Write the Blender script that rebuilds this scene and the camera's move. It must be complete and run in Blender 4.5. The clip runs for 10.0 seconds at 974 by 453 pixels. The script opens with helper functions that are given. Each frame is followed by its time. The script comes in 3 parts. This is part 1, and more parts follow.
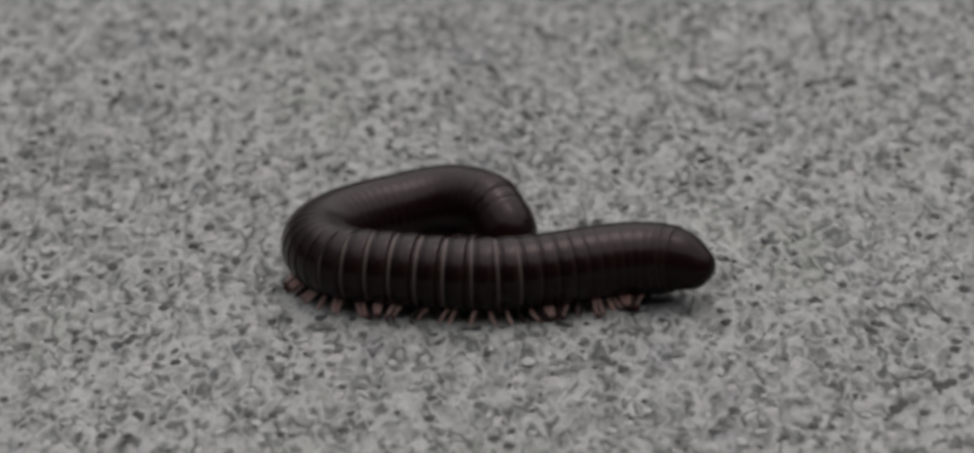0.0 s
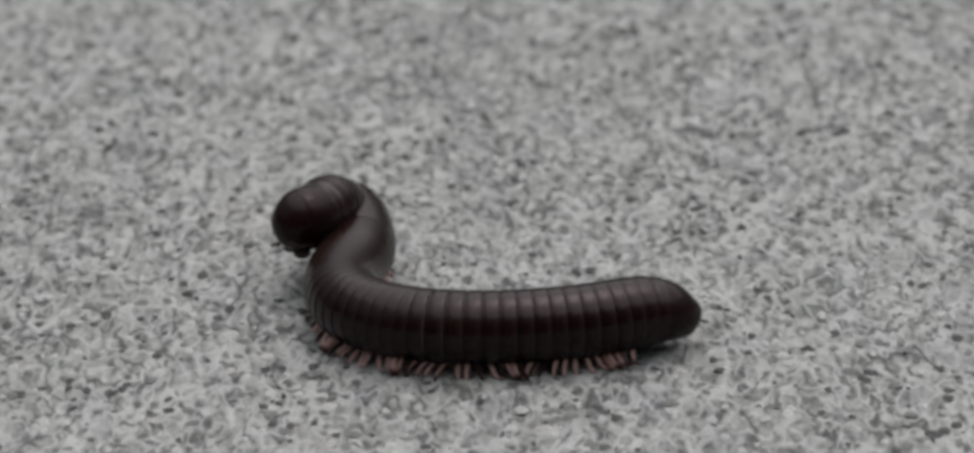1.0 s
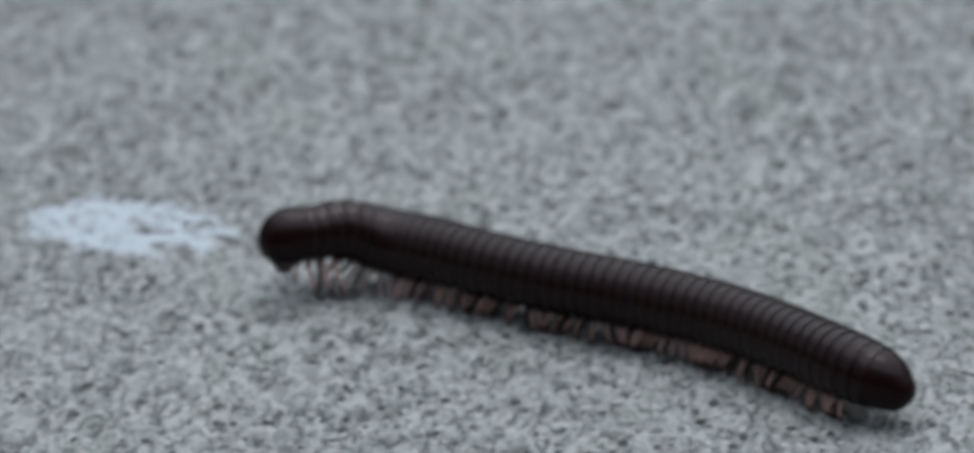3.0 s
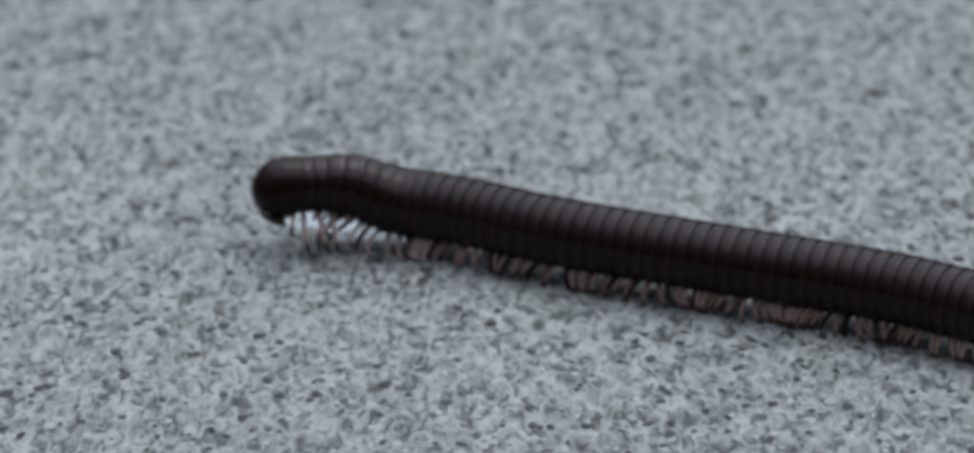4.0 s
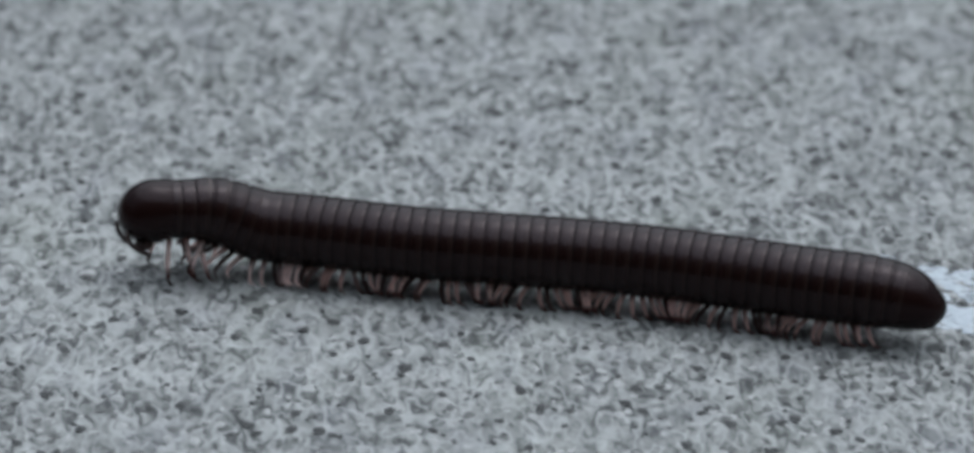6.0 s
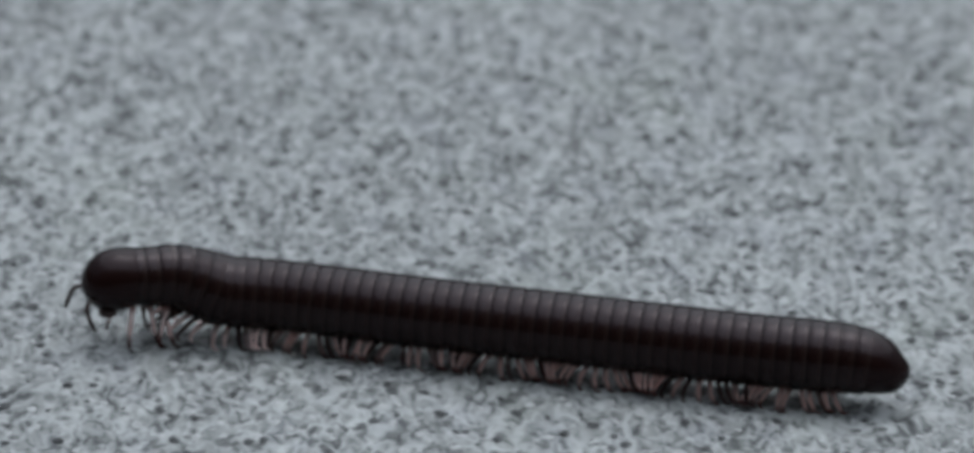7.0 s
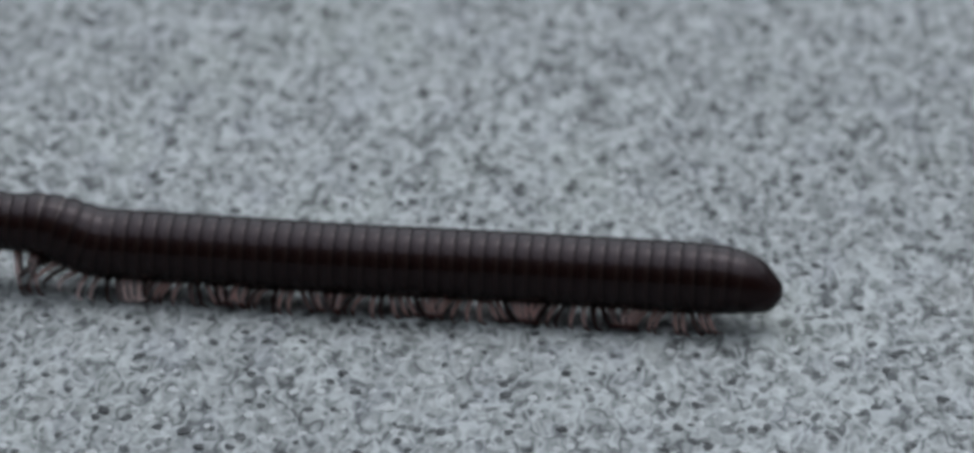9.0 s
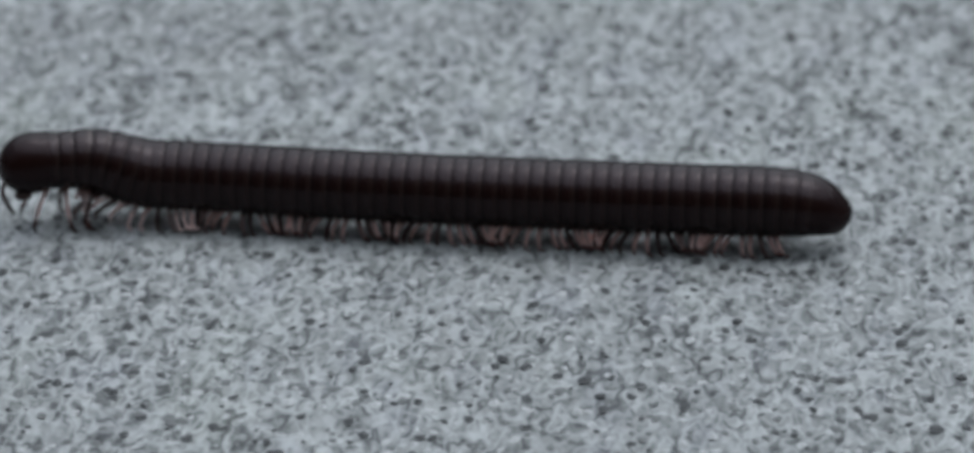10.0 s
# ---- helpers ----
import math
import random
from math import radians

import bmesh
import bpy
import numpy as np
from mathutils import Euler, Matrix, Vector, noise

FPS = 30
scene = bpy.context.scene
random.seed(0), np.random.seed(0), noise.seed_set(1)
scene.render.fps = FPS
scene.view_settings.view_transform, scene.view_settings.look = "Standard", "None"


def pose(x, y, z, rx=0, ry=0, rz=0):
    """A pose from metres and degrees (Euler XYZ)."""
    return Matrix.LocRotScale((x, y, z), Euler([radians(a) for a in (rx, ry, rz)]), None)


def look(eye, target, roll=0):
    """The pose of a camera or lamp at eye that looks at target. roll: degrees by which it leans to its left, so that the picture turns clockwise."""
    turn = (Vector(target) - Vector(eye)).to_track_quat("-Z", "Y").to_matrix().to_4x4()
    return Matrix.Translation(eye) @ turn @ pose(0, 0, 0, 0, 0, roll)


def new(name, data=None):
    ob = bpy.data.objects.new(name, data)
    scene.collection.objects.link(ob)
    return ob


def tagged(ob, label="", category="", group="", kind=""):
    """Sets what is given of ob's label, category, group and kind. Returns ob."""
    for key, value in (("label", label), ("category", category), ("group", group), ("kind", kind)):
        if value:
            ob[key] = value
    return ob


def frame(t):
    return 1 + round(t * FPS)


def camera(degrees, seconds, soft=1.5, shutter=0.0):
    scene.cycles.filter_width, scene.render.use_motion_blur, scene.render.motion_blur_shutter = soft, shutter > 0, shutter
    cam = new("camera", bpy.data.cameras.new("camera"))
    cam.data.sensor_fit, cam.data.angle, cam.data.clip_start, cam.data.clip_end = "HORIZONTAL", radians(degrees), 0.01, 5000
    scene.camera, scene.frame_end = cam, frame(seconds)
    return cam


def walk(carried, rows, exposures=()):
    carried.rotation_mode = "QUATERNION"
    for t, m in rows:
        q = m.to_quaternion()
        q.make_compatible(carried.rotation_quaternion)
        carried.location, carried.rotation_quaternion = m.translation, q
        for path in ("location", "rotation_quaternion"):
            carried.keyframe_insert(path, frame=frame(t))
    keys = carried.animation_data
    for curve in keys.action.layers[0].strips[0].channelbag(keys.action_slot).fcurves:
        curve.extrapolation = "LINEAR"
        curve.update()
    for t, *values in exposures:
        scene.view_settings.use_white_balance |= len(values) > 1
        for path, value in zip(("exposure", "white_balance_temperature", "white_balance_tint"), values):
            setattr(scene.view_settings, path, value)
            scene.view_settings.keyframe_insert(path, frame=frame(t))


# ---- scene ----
cam = camera(11, 10.0, soft=3.5, shutter=0.15)
cam.data.dof.use_dof, cam.data.dof.focus_distance, cam.data.dof.aperture_fstop = True, 0.56, 28.0


def stand(x, y, z, tilt, turn, lean):
    """A camera pose from the eye and the tilt, turn and lean in degrees."""
    return pose(x, y, z, tilt, 0, turn) @ pose(0, 0, 0, 0, 0, lean)


walk(cam, [
    (0.0, stand(0.2091, -0.6221, 0.2423, 65.472, -0.594, -1.218)),
    (0.2, stand(0.2096, -0.6222, 0.2424, 65.606, -0.672, -1.143)),
    (0.3, stand(0.2099, -0.6222, 0.2424, 65.632, -0.612, -1.140)),
    (0.5, stand(0.2105, -0.6222, 0.2424, 65.797, -0.639, -1.094)),
    (0.7, stand(0.2098, -0.6223, 0.2428, 65.914, -0.721, -1.095)),
    (0.8, stand(0.2094, -0.6223, 0.2431, 65.930, -0.729, -1.095)),
    (1.0, stand(0.2087, -0.6224, 0.2435, 65.922, -0.733, -1.096)),
    (1.2, stand(0.2081, -0.6221, 0.2434, 65.976, -0.697, -1.102)),
    (1.5, stand(0.2072, -0.6218, 0.2432, 66.037, -0.578, -1.110)),
    (1.8, stand(0.2047, -0.6218, 0.2454, 66.092, -0.422, -1.295)),
    (2.0, stand(0.2021, -0.6219, 0.2481, 66.262, -0.138, -1.476)),
    (2.3, stand(0.1975, -0.6248, 0.2517, 66.470, 0.427, -1.768)),
    (2.5, stand(0.1939, -0.6275, 0.2536, 66.719, 0.950, -2.033)),
    (2.8, stand(0.1883, -0.6295, 0.2555, 66.845, 1.957, -2.447)),
    (3.0, stand(0.1852, -0.6318, 0.2559, 66.847, 3.009, -2.889)),
    (3.2, stand(0.1814, -0.6347, 0.2554, 66.870, 3.993, -3.270)),
    (4.3, stand(0.1038, -0.5876, 0.2414, 66.537, -0.989, -0.511)),
    (4.5, stand(0.1029, -0.5853, 0.2463, 66.321, -0.584, -0.579)),
    (4.7, stand(0.0999, -0.5841, 0.2489, 66.300, -0.100, -0.825)),
    (4.8, stand(0.0977, -0.5836, 0.2492, 66.226, 0.265, -0.960)),
    (5.0, stand(0.0947, -0.5832, 0.2505, 66.089, 1.378, -1.082)),
    (5.2, stand(0.0938, -0.5863, 0.2532, 65.816, 1.882, -0.933)),
    (6.3, stand(0.0186, -0.5481, 0.2435, 65.712, -3.357, 2.744)),
    (6.5, stand(0.0158, -0.5482, 0.2457, 66.160, -3.519, 2.918)),
    (6.8, stand(0.0103, -0.5503, 0.2484, 66.326, -3.129, 2.685)),
    (7.0, stand(0.0060, -0.5523, 0.2488, 66.346, -2.087, 2.271)),
    (7.2, stand(0.0030, -0.5538, 0.2485, 66.215, -0.805, 1.835)),
    (7.5, stand(0.0000, -0.5551, 0.2471, 66.258, 0.747, 1.076)),
    (7.7, stand(-0.0019, -0.5555, 0.2458, 66.452, 1.428, 0.628)),
    (8.0, stand(-0.0056, -0.5557, 0.2446, 66.453, 1.952, 0.251)),
    (8.2, stand(-0.0087, -0.5546, 0.2449, 66.406, 1.856, 0.241)),
    (8.5, stand(-0.0129, -0.5515, 0.2460, 66.213, 1.690, 0.234)),
    (8.7, stand(-0.0145, -0.5506, 0.2469, 66.166, 1.664, 0.297)),
    (9.0, stand(-0.0181, -0.5500, 0.2477, 66.077, 1.435, 0.309)),
    (9.2, stand(-0.0233, -0.5492, 0.2472, 65.985, 0.914, 0.448)),
    (9.4, stand(-0.0296, -0.5483, 0.2464, 65.796, 0.821, 0.538)),
    (9.5, stand(-0.0326, -0.5482, 0.2463, 65.628, 0.992, 0.580)),
    (9.6, stand(-0.0352, -0.5484, 0.2467, 65.415, 1.354, 0.489)),
    (9.7, stand(-0.0375, -0.5488, 0.2477, 65.308, 2.099, 0.279)),
    (9.8, stand(-0.0396, -0.5495, 0.2492, 65.260, 2.810, -0.060)),
    (10.0, stand(-0.0433, -0.5511, 0.2530, 65.038, 3.576, -0.797)),
], exposures=[
    (0.0, -0.40, 6880, 10), (0.3, -0.37, 6860, 10), (0.5, -0.20, 6820, 10), (1.0, -0.05, 6730, 9), (1.5, 0.05, 6590, 9), (2.0, -0.06, 6480, 12),
    (2.5, -0.12, 6180, 6), (3.2, -0.09, 5990, 4), (4.5, -0.10, 5910, 4), (7.0, -0.07, 5930, 4), (10.0, -0.06, 5900, 4),
])

# ---- light ----
world = bpy.data.worlds.new("world")
scene.world = world
world.use_nodes = True
sky = world.node_tree.nodes.new("ShaderNodeTexSky")
sky.sky_type = "NISHITA"
sky.sun_disc = False
sky.sun_elevation, sky.sun_rotation = radians(74), radians(31)
sky.air_density, sky.dust_density = 1.0, 2.0
# thick even cloud: the sky's colour paled, and bright overhead, dim towards the horizon
pale = world.node_tree.nodes.new("ShaderNodeHueSaturation")
pale.inputs["Saturation"].default_value = 0.35
up = world.node_tree.nodes.new("ShaderNodeSeparateXYZ")
steep = world.node_tree.nodes.new("ShaderNodeMath")
steep.operation = "POWER"
steep.inputs[1].default_value = 1.7
rise = world.node_tree.nodes.new("ShaderNodeMath")
rise.operation = "MULTIPLY_ADD"
rise.inputs[1].default_value, rise.inputs[2].default_value = 1.35, 0.08
scaled = world.node_tree.nodes.new("ShaderNodeVectorMath")
scaled.operation = "SCALE"
links = world.node_tree.links
links.new(world.node_tree.nodes.new("ShaderNodeTexCoord").outputs["Generated"], up.inputs[0])
links.new(up.outputs["Z"], steep.inputs[0])
links.new(steep.outputs[0], rise.inputs[0])
links.new(sky.outputs["Color"], pale.inputs["Color"])
links.new(pale.outputs["Color"], scaled.inputs[0])
links.new(rise.outputs[0], scaled.inputs["Scale"])
links.new(scaled.outputs[0], world.node_tree.nodes["Background"].inputs["Color"])
world.node_tree.nodes["Background"].inputs["Strength"].default_value = 0.235
sun = new("sun", bpy.data.lights.new("sun", "SUN"))
sun.data.energy, sun.data.angle, sun.data.color = 2.0, radians(100), (1.0, 0.99, 0.98)
sun.matrix_world = look((0.18, 0.30, 1.20), (0, 0, 0))


# ---- materials ----
class Nodes:
    """Short hand for a material's node tree."""

    def __init__(self, name):
        self.mat = bpy.data.materials.new(name)
        self.mat.use_nodes = True
        self.tree = self.mat.node_tree
        self.bsdf = self.tree.nodes["Principled BSDF"]

    def add(self, kind, sets=None, **inputs):
        node = self.tree.nodes.new("ShaderNode" + kind)
        if sets and "operation" in sets:
            node.operation = sets["operation"]
        if sets and "blend_type" in sets:
            node.blend_type = sets["blend_type"]
        for key, value in inputs.items():
            self.feed(node.inputs[int(key[1:]) if key[0] == "i" and key[1:].isdigit() else key.replace("_", " ")], value)
        return node

    def feed(self, socket, value):
        if isinstance(value, bpy.types.NodeSocket):
            self.tree.links.new(value, socket)
        else:
            socket.default_value = value

    def ramp(self, fac, stops, mode="LINEAR"):
        node = self.add("ValToRGB", Fac=fac)
        node.color_ramp.interpolation = mode
        while len(node.color_ramp.elements) < len(stops):
            node.color_ramp.elements.new(0.5)
        for element, (at, colour) in zip(node.color_ramp.elements, stops):
            element.position = at
            element.color = (*colour, 1) if isinstance(colour, tuple) else (colour, colour, colour, 1)
        return node.outputs["Color"]

    def mix(self, fac, a, b, blend="MIX"):
        node = self.add("MixRGB", {"blend_type": blend}, Fac=fac)
        for socket, value in ((node.inputs[1], a), (node.inputs[2], b)):
            self.feed(socket, (*value, 1) if isinstance(value, tuple) else value)
        return node.outputs["Color"]

    def math(self, operation, a, b=0.0, c=0.0):
        node = self.add("Math", {"operation": operation})
        for socket, value in zip(node.inputs, (a, b, c)):
            self.feed(socket, value)
        return node.outputs[0]

    def noise(self, where, scale, detail=2.0, rough=0.5, distort=0.0):
        return self.add("TexNoise", Vector=where, Scale=scale, Detail=detail, Roughness=rough, Distortion=distort).outputs["Fac"]

    def relief(self, height, strength, distance):
        bump = self.add("Bump", Strength=strength, Distance=distance, Height=height)
        self.feed(self.bsdf.inputs["Normal"], bump.outputs["Normal"])

    def done(self, colour, roughness, specular=0.5):
        self.feed(self.bsdf.inputs["Base Color"], (*colour, 1) if isinstance(colour, tuple) else colour)
        self.feed(self.bsdf.inputs["Roughness"], roughness)
        self.bsdf.inputs["Specular IOR Level"].default_value = specular
        return self.mat


def concrete_material():
    n = Nodes("speckled_concrete")
    at = n.add("TexCoord").outputs["Object"]
    at = n.add("VectorMath", {"operation": "MULTIPLY"}, i0=at, i1=(1.0, 0.55, 1.0)).outputs[0]
    wander = n.add("VectorMath", {"operation": "SCALE"}, i0=n.add("TexNoise", Vector=at, Scale=420.0, Detail=1.0).outputs["Color"], Scale=0.0016).outputs[0]
    bent = n.add("VectorMath", {"operation": "ADD"}, i0=at, i1=wander).outputs[0]
    grain = n.noise(bent, 820, 1.2, 0.5)
    fine = n.noise(bent, 1300, 1.0, 0.5)
    broad = n.noise(at, 22, 3)
    patchy = n.noise(at, 95, 2)
    blotch = n.noise(at, 290, 1)
    colour = n.ramp(grain, [(0.27, (0.078, 0.080, 0.080)), (0.36, (0.143, 0.147, 0.144)), (0.46, (0.194, 0.197, 0.193)), (0.60, (0.215, 0.218, 0.214)), (0.73, (0.258, 0.258, 0.254))])
    colour = n.mix(0.32, colour, n.ramp(fine, [(0.30, 0.27), (0.70, 0.73)]), "OVERLAY")
    # thin winding dark seams and paler ridges between the grains
    wide = n.add("VectorMath", {"operation": "MULTIPLY"}, i0=bent, i1=(1.0, 0.8, 1.0)).outputs[0]
    for scale, shift, deep in ((430, 0.0, 0.88), (690, 0.21, 0.4)):
        there = n.add("VectorMath", {"operation": "ADD"}, i0=wide, i1=(shift, shift, 0.0)).outputs[0]
        seam = n.math("ABSOLUTE", n.math("SUBTRACT", n.noise(there, scale, 1.0), 0.5))
        seam = n.math("MULTIPLY", n.ramp(seam, [(0.012, deep), (0.075, 0.0)]), n.ramp(n.noise(there, 0.75 * scale, 1.0), [(0.40, 0.0), (0.50, 1.0)]))
        colour = n.mix(seam, colour, (0.041, 0.042, 0.043))
    ridge = n.math("ABSOLUTE", n.math("SUBTRACT", n.noise(n.add("VectorMath", {"operation": "ADD"}, i0=wide, i1=(0.37, 0.11, 0.0)).outputs[0], 480, 1.0), 0.5))
    colour = n.mix(n.ramp(ridge, [(0.01, 0.62), (0.08, 0.0)]), colour, (0.310, 0.315, 0.312))
    # broad stains and traces of ochre and lichen green
    colour = n.mix(0.55, colour, n.ramp(broad, [(0.3, 0.42), (0.7, 0.58)]), "OVERLAY")
    colour = n.mix(0.5, colour, n.ramp(blotch, [(0.32, 0.38), (0.68, 0.62)]), "OVERLAY")
    colour = n.mix(0.25, colour, n.ramp(patchy, [(0.3, 0.40), (0.7, 0.60)]), "OVERLAY")
    colour = n.mix(n.ramp(n.noise(at, 45, 3), [(0.54, 0.0), (0.75, 0.20)]), colour, (0.164, 0.184, 0.135))
    colour = n.mix(n.ramp(n.noise(at, 60, 2), [(0.60, 0.0), (0.78, 0.07)]), colour, (0.213, 0.168, 0.143))
    colour = n.mix(n.ramp(n.noise(at, 170, 1), [(0.52, 0.0), (0.72, 0.18)]), colour, (0.196, 0.196, 0.224))
    n.relief(n.math("MULTIPLY_ADD", grain, 0.7, n.math("MULTIPLY", fine, 0.3)), 0.6, 0.0007)
    return n.done(colour, 0.85, 0.3)


def ring_material(name, banded, specular):
    n = Nodes(name)
    at = n.add("TexCoord").outputs["Object"]
    x = n.add("SeparateXYZ", Vector=at).outputs["X"]
    along = n.math("MULTIPLY_ADD", x, 250.0, 0.30)
    chance = n.add("ObjectInfo").outputs["Random"]
    dark = (0.0084, 0.0034, 0.0029)
    colour = n.ramp(along, [(0.05, (0.022, 0.015, 0.013)), (0.08, (0.016, 0.0095, 0.0078)), (0.15, (0.012, 0.0062, 0.0048)), (0.22, dark), (0.36, dark),
                            (0.43, (0.0052, 0.0023, 0.0021)), (0.56, (0.0052, 0.0023, 0.0021)), (0.60, (0.085, 0.068, 0.060)), (0.64, (0.085, 0.068, 0.060)), (0.69, (0.009, 0.004, 0.003)), (0.90, (0.014, 0.007, 0.005))])
    if not banded:
        colour = n.ramp(along, [(0.0, dark), (1.0, dark)])
    mottle = n.noise(at, 500, 3)
    colour = n.mix(0.5, colour, n.ramp(mottle, [(0.3, 0.35), (0.7, 0.65)]), "OVERLAY")
    colour = n.mix(n.math("MULTIPLY", chance, 0.3), colour, (0.0105, 0.0043, 0.0034))
    fine = n.add("TexNoise", Vector=n.add("VectorMath", {"operation": "MULTIPLY"}, i0=at, i1=(0.25, 1.0, 1.0)).outputs[0], Scale=4000.0, Detail=2.0).outputs["Fac"]
    n.relief(fine, 0.25, 0.0001)
    n.bsdf.inputs["Specular Tint"].default_value = (1.0, 0.87, 0.93, 1.0)
    done = n.done(colour, n.ramp(mottle, [(0.3, 0.15), (0.7, 0.21)]), specular)
    if banded:
        # the groove before each ring is duller than the polished band behind it
        n.feed(n.bsdf.inputs["Specular IOR Level"], n.ramp(along, [(0.34, specular), (0.43, 0.145), (0.56, 0.145), (0.60, specular)]))
    return done


def plain_material(name, low, high, scale, roughness, bump=0.0, specular=0.5):
    n = Nodes(name)
    at = n.add("TexCoord").outputs["Object"]
    spots = n.noise(at, scale, 3, 0.6)
    colour = n.ramp(spots, [(0.3, low), (0.7, high)])
    if bump:
        n.relief(spots, 0.4, bump)
    return n.done(colour, roughness, specular)


def leg_material(name, pale, fall, horn, lower):
    n = Nodes(name)
    at = n.add("TexCoord").outputs["Object"]
    z = n.add("SeparateXYZ", Vector=at).outputs["Z"]
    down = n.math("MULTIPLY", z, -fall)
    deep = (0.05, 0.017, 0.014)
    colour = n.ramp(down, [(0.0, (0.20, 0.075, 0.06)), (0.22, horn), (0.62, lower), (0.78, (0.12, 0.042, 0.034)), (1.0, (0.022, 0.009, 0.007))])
    chance = n.add("ObjectInfo").outputs["Random"]
    colour = n.mix(n.ramp(chance, [(pale, 0.0), (pale + 0.15, 0.95)]), colour, deep)
    done = n.done(colour, 0.35)
    # thin horn: light from behind glows through
    glow = n.add("BsdfTranslucent", Color=colour)
    both = n.add("MixShader", Fac=0.75, i1=n.bsdf.outputs[0], i2=glow.outputs[0])
    n.tree.links.new(both.outputs[0], n.tree.nodes["Material Output"].inputs["Surface"])
    return done


CONCRETE = concrete_material()
SHELL = ring_material("millipede_shell", True, 0.213)
HEAD = ring_material("millipede_cap", False, 0.15)
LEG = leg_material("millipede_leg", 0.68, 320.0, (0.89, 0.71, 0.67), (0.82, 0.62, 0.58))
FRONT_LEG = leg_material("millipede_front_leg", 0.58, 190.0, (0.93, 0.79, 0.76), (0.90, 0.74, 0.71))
FEELER = plain_material("millipede_feeler", (0.018, 0.009, 0.008), (0.036, 0.018, 0.015), 900, 0.4)
EYE = plain_material("millipede_eye", (0.006, 0.006, 0.006), (0.012, 0.011, 0.011), 3000, 0.2)
JAW = plain_material("millipede_mouth", (0.02, 0.008, 0.006), (0.045, 0.018, 0.014), 900, 0.4)
DARK_STONE = plain_material("dark_mineral", (0.014, 0.014, 0.015), (0.041, 0.041, 0.041), 1500, 0.7, 0.0001)
PALE_STONE = plain_material("pale_quartz", (0.221, 0.221, 0.218), (0.320, 0.320, 0.316), 1500, 0.6, 0.0001)
GREY_STONE = plain_material("grey_mineral", (0.070, 0.071, 0.071), (0.123, 0.123, 0.121), 1500, 0.75, 0.0001)
RESIDUE = plain_material("white_residue", (0.31, 0.34, 0.375), (0.39, 0.42, 0.455), 900, 0.8, 0.0002)
# for the added unseen walls that darken what the shell mirrors
SCREEN_DARK = plain_material("dark_screen", (0.05, 0.05, 0.05), (0.09, 0.086, 0.084), 6, 0.9, 0.002)

MM = 0.001


def part(name, bm, material, parent, label=""):
    """Links a bmesh or a mesh as one mesh object under a thing or part."""
    mesh = bm
    if isinstance(bm, bmesh.types.BMesh):
        mesh = bpy.data.meshes.new(name)
        bm.to_mesh(mesh)
        bm.free()
        for p in mesh.polygons:
            p.use_smooth = True
        mesh.materials.append(material)
    ob = new(name, mesh)
    ob.parent = parent
    return tagged(ob, label)


# ---- ground ----
def value_noise(x, y, size, seed):
    """Smooth random heights from -1 to 1 on a lattice of the given spacing."""
    rng = np.random.default_rng(seed)
    table = rng.uniform(-1, 1, (256, 256))
    u, v = x / size, y / size
    i, j = np.floor(u).astype(int), np.floor(v).astype(int)
    a, b = u - i, v - j
    a, b = a * a * (3 - 2 * a), b * b * (3 - 2 * b)
    t = lambda p, q: table[p % 256, q % 256]
    return (t(i, j) * (1 - a) + t(i + 1, j) * a) * (1 - b) + (t(i, j + 1) * (1 - a) + t(i + 1, j + 1) * a) * b


def height(x, y):
    """The relief of the concrete, in metres."""
    z = 0.13 * value_noise(x, y, 0.0012, 1) + 0.14 * value_noise(x, y, 0.0021, 2) + 0.08 * value_noise(x, y, 0.006, 3)
    pits = np.clip(value_noise(x, y, 0.0017, 4) - 0.55, 0, 1)
    return (z - 0.8 * pits - 0.12) * MM


def build_ground():
    fine_x, fine_y = np.arange(-0.150, 0.2905, 0.0005), np.arange(-0.170, 0.1205, 0.0005)
    out = np.array([0.004, 0.012, 0.04, 0.12, 0.4, 1.2, 4, 12, 40, 120])
    xs = np.r_[(fine_x[0] - out)[::-1], fine_x, fine_x[-1] + out]
    ys = np.r_[(fine_y[0] - out)[::-1], fine_y, fine_y[-1] + out]
    gx, gy = np.meshgrid(xs, ys)
    verts = np.stack([gx, gy, height(gx, gy)], -1).reshape(-1, 3)
    w, h = len(xs), len(ys)
    k = (np.arange(h - 1)[:, None] * w + np.arange(w - 1)).ravel()
    quads = np.stack([k, k + 1, k + w + 1, k + w], -1).astype(np.int32)
    mesh = bpy.data.meshes.new("ground")
    mesh.vertices.add(len(verts))
    mesh.vertices.foreach_set("co", verts.astype(np.float32).ravel())
    mesh.loops.add(quads.size)
    mesh.loops.foreach_set("vertex_index", quads.ravel())
    mesh.polygons.add(len(quads))
    mesh.polygons.foreach_set("loop_start", np.arange(0, quads.size, 4, dtype=np.int32))
    mesh.polygons.foreach_set("use_smooth", np.ones(len(quads), bool))
    mesh.update(calc_edges=True)
    mesh.materials.append(CONCRETE)
    return tagged(new("ground", mesh), "rough light grey concrete slab speckled with dark mineral grains", "ground", kind="structure")


ground = build_ground()


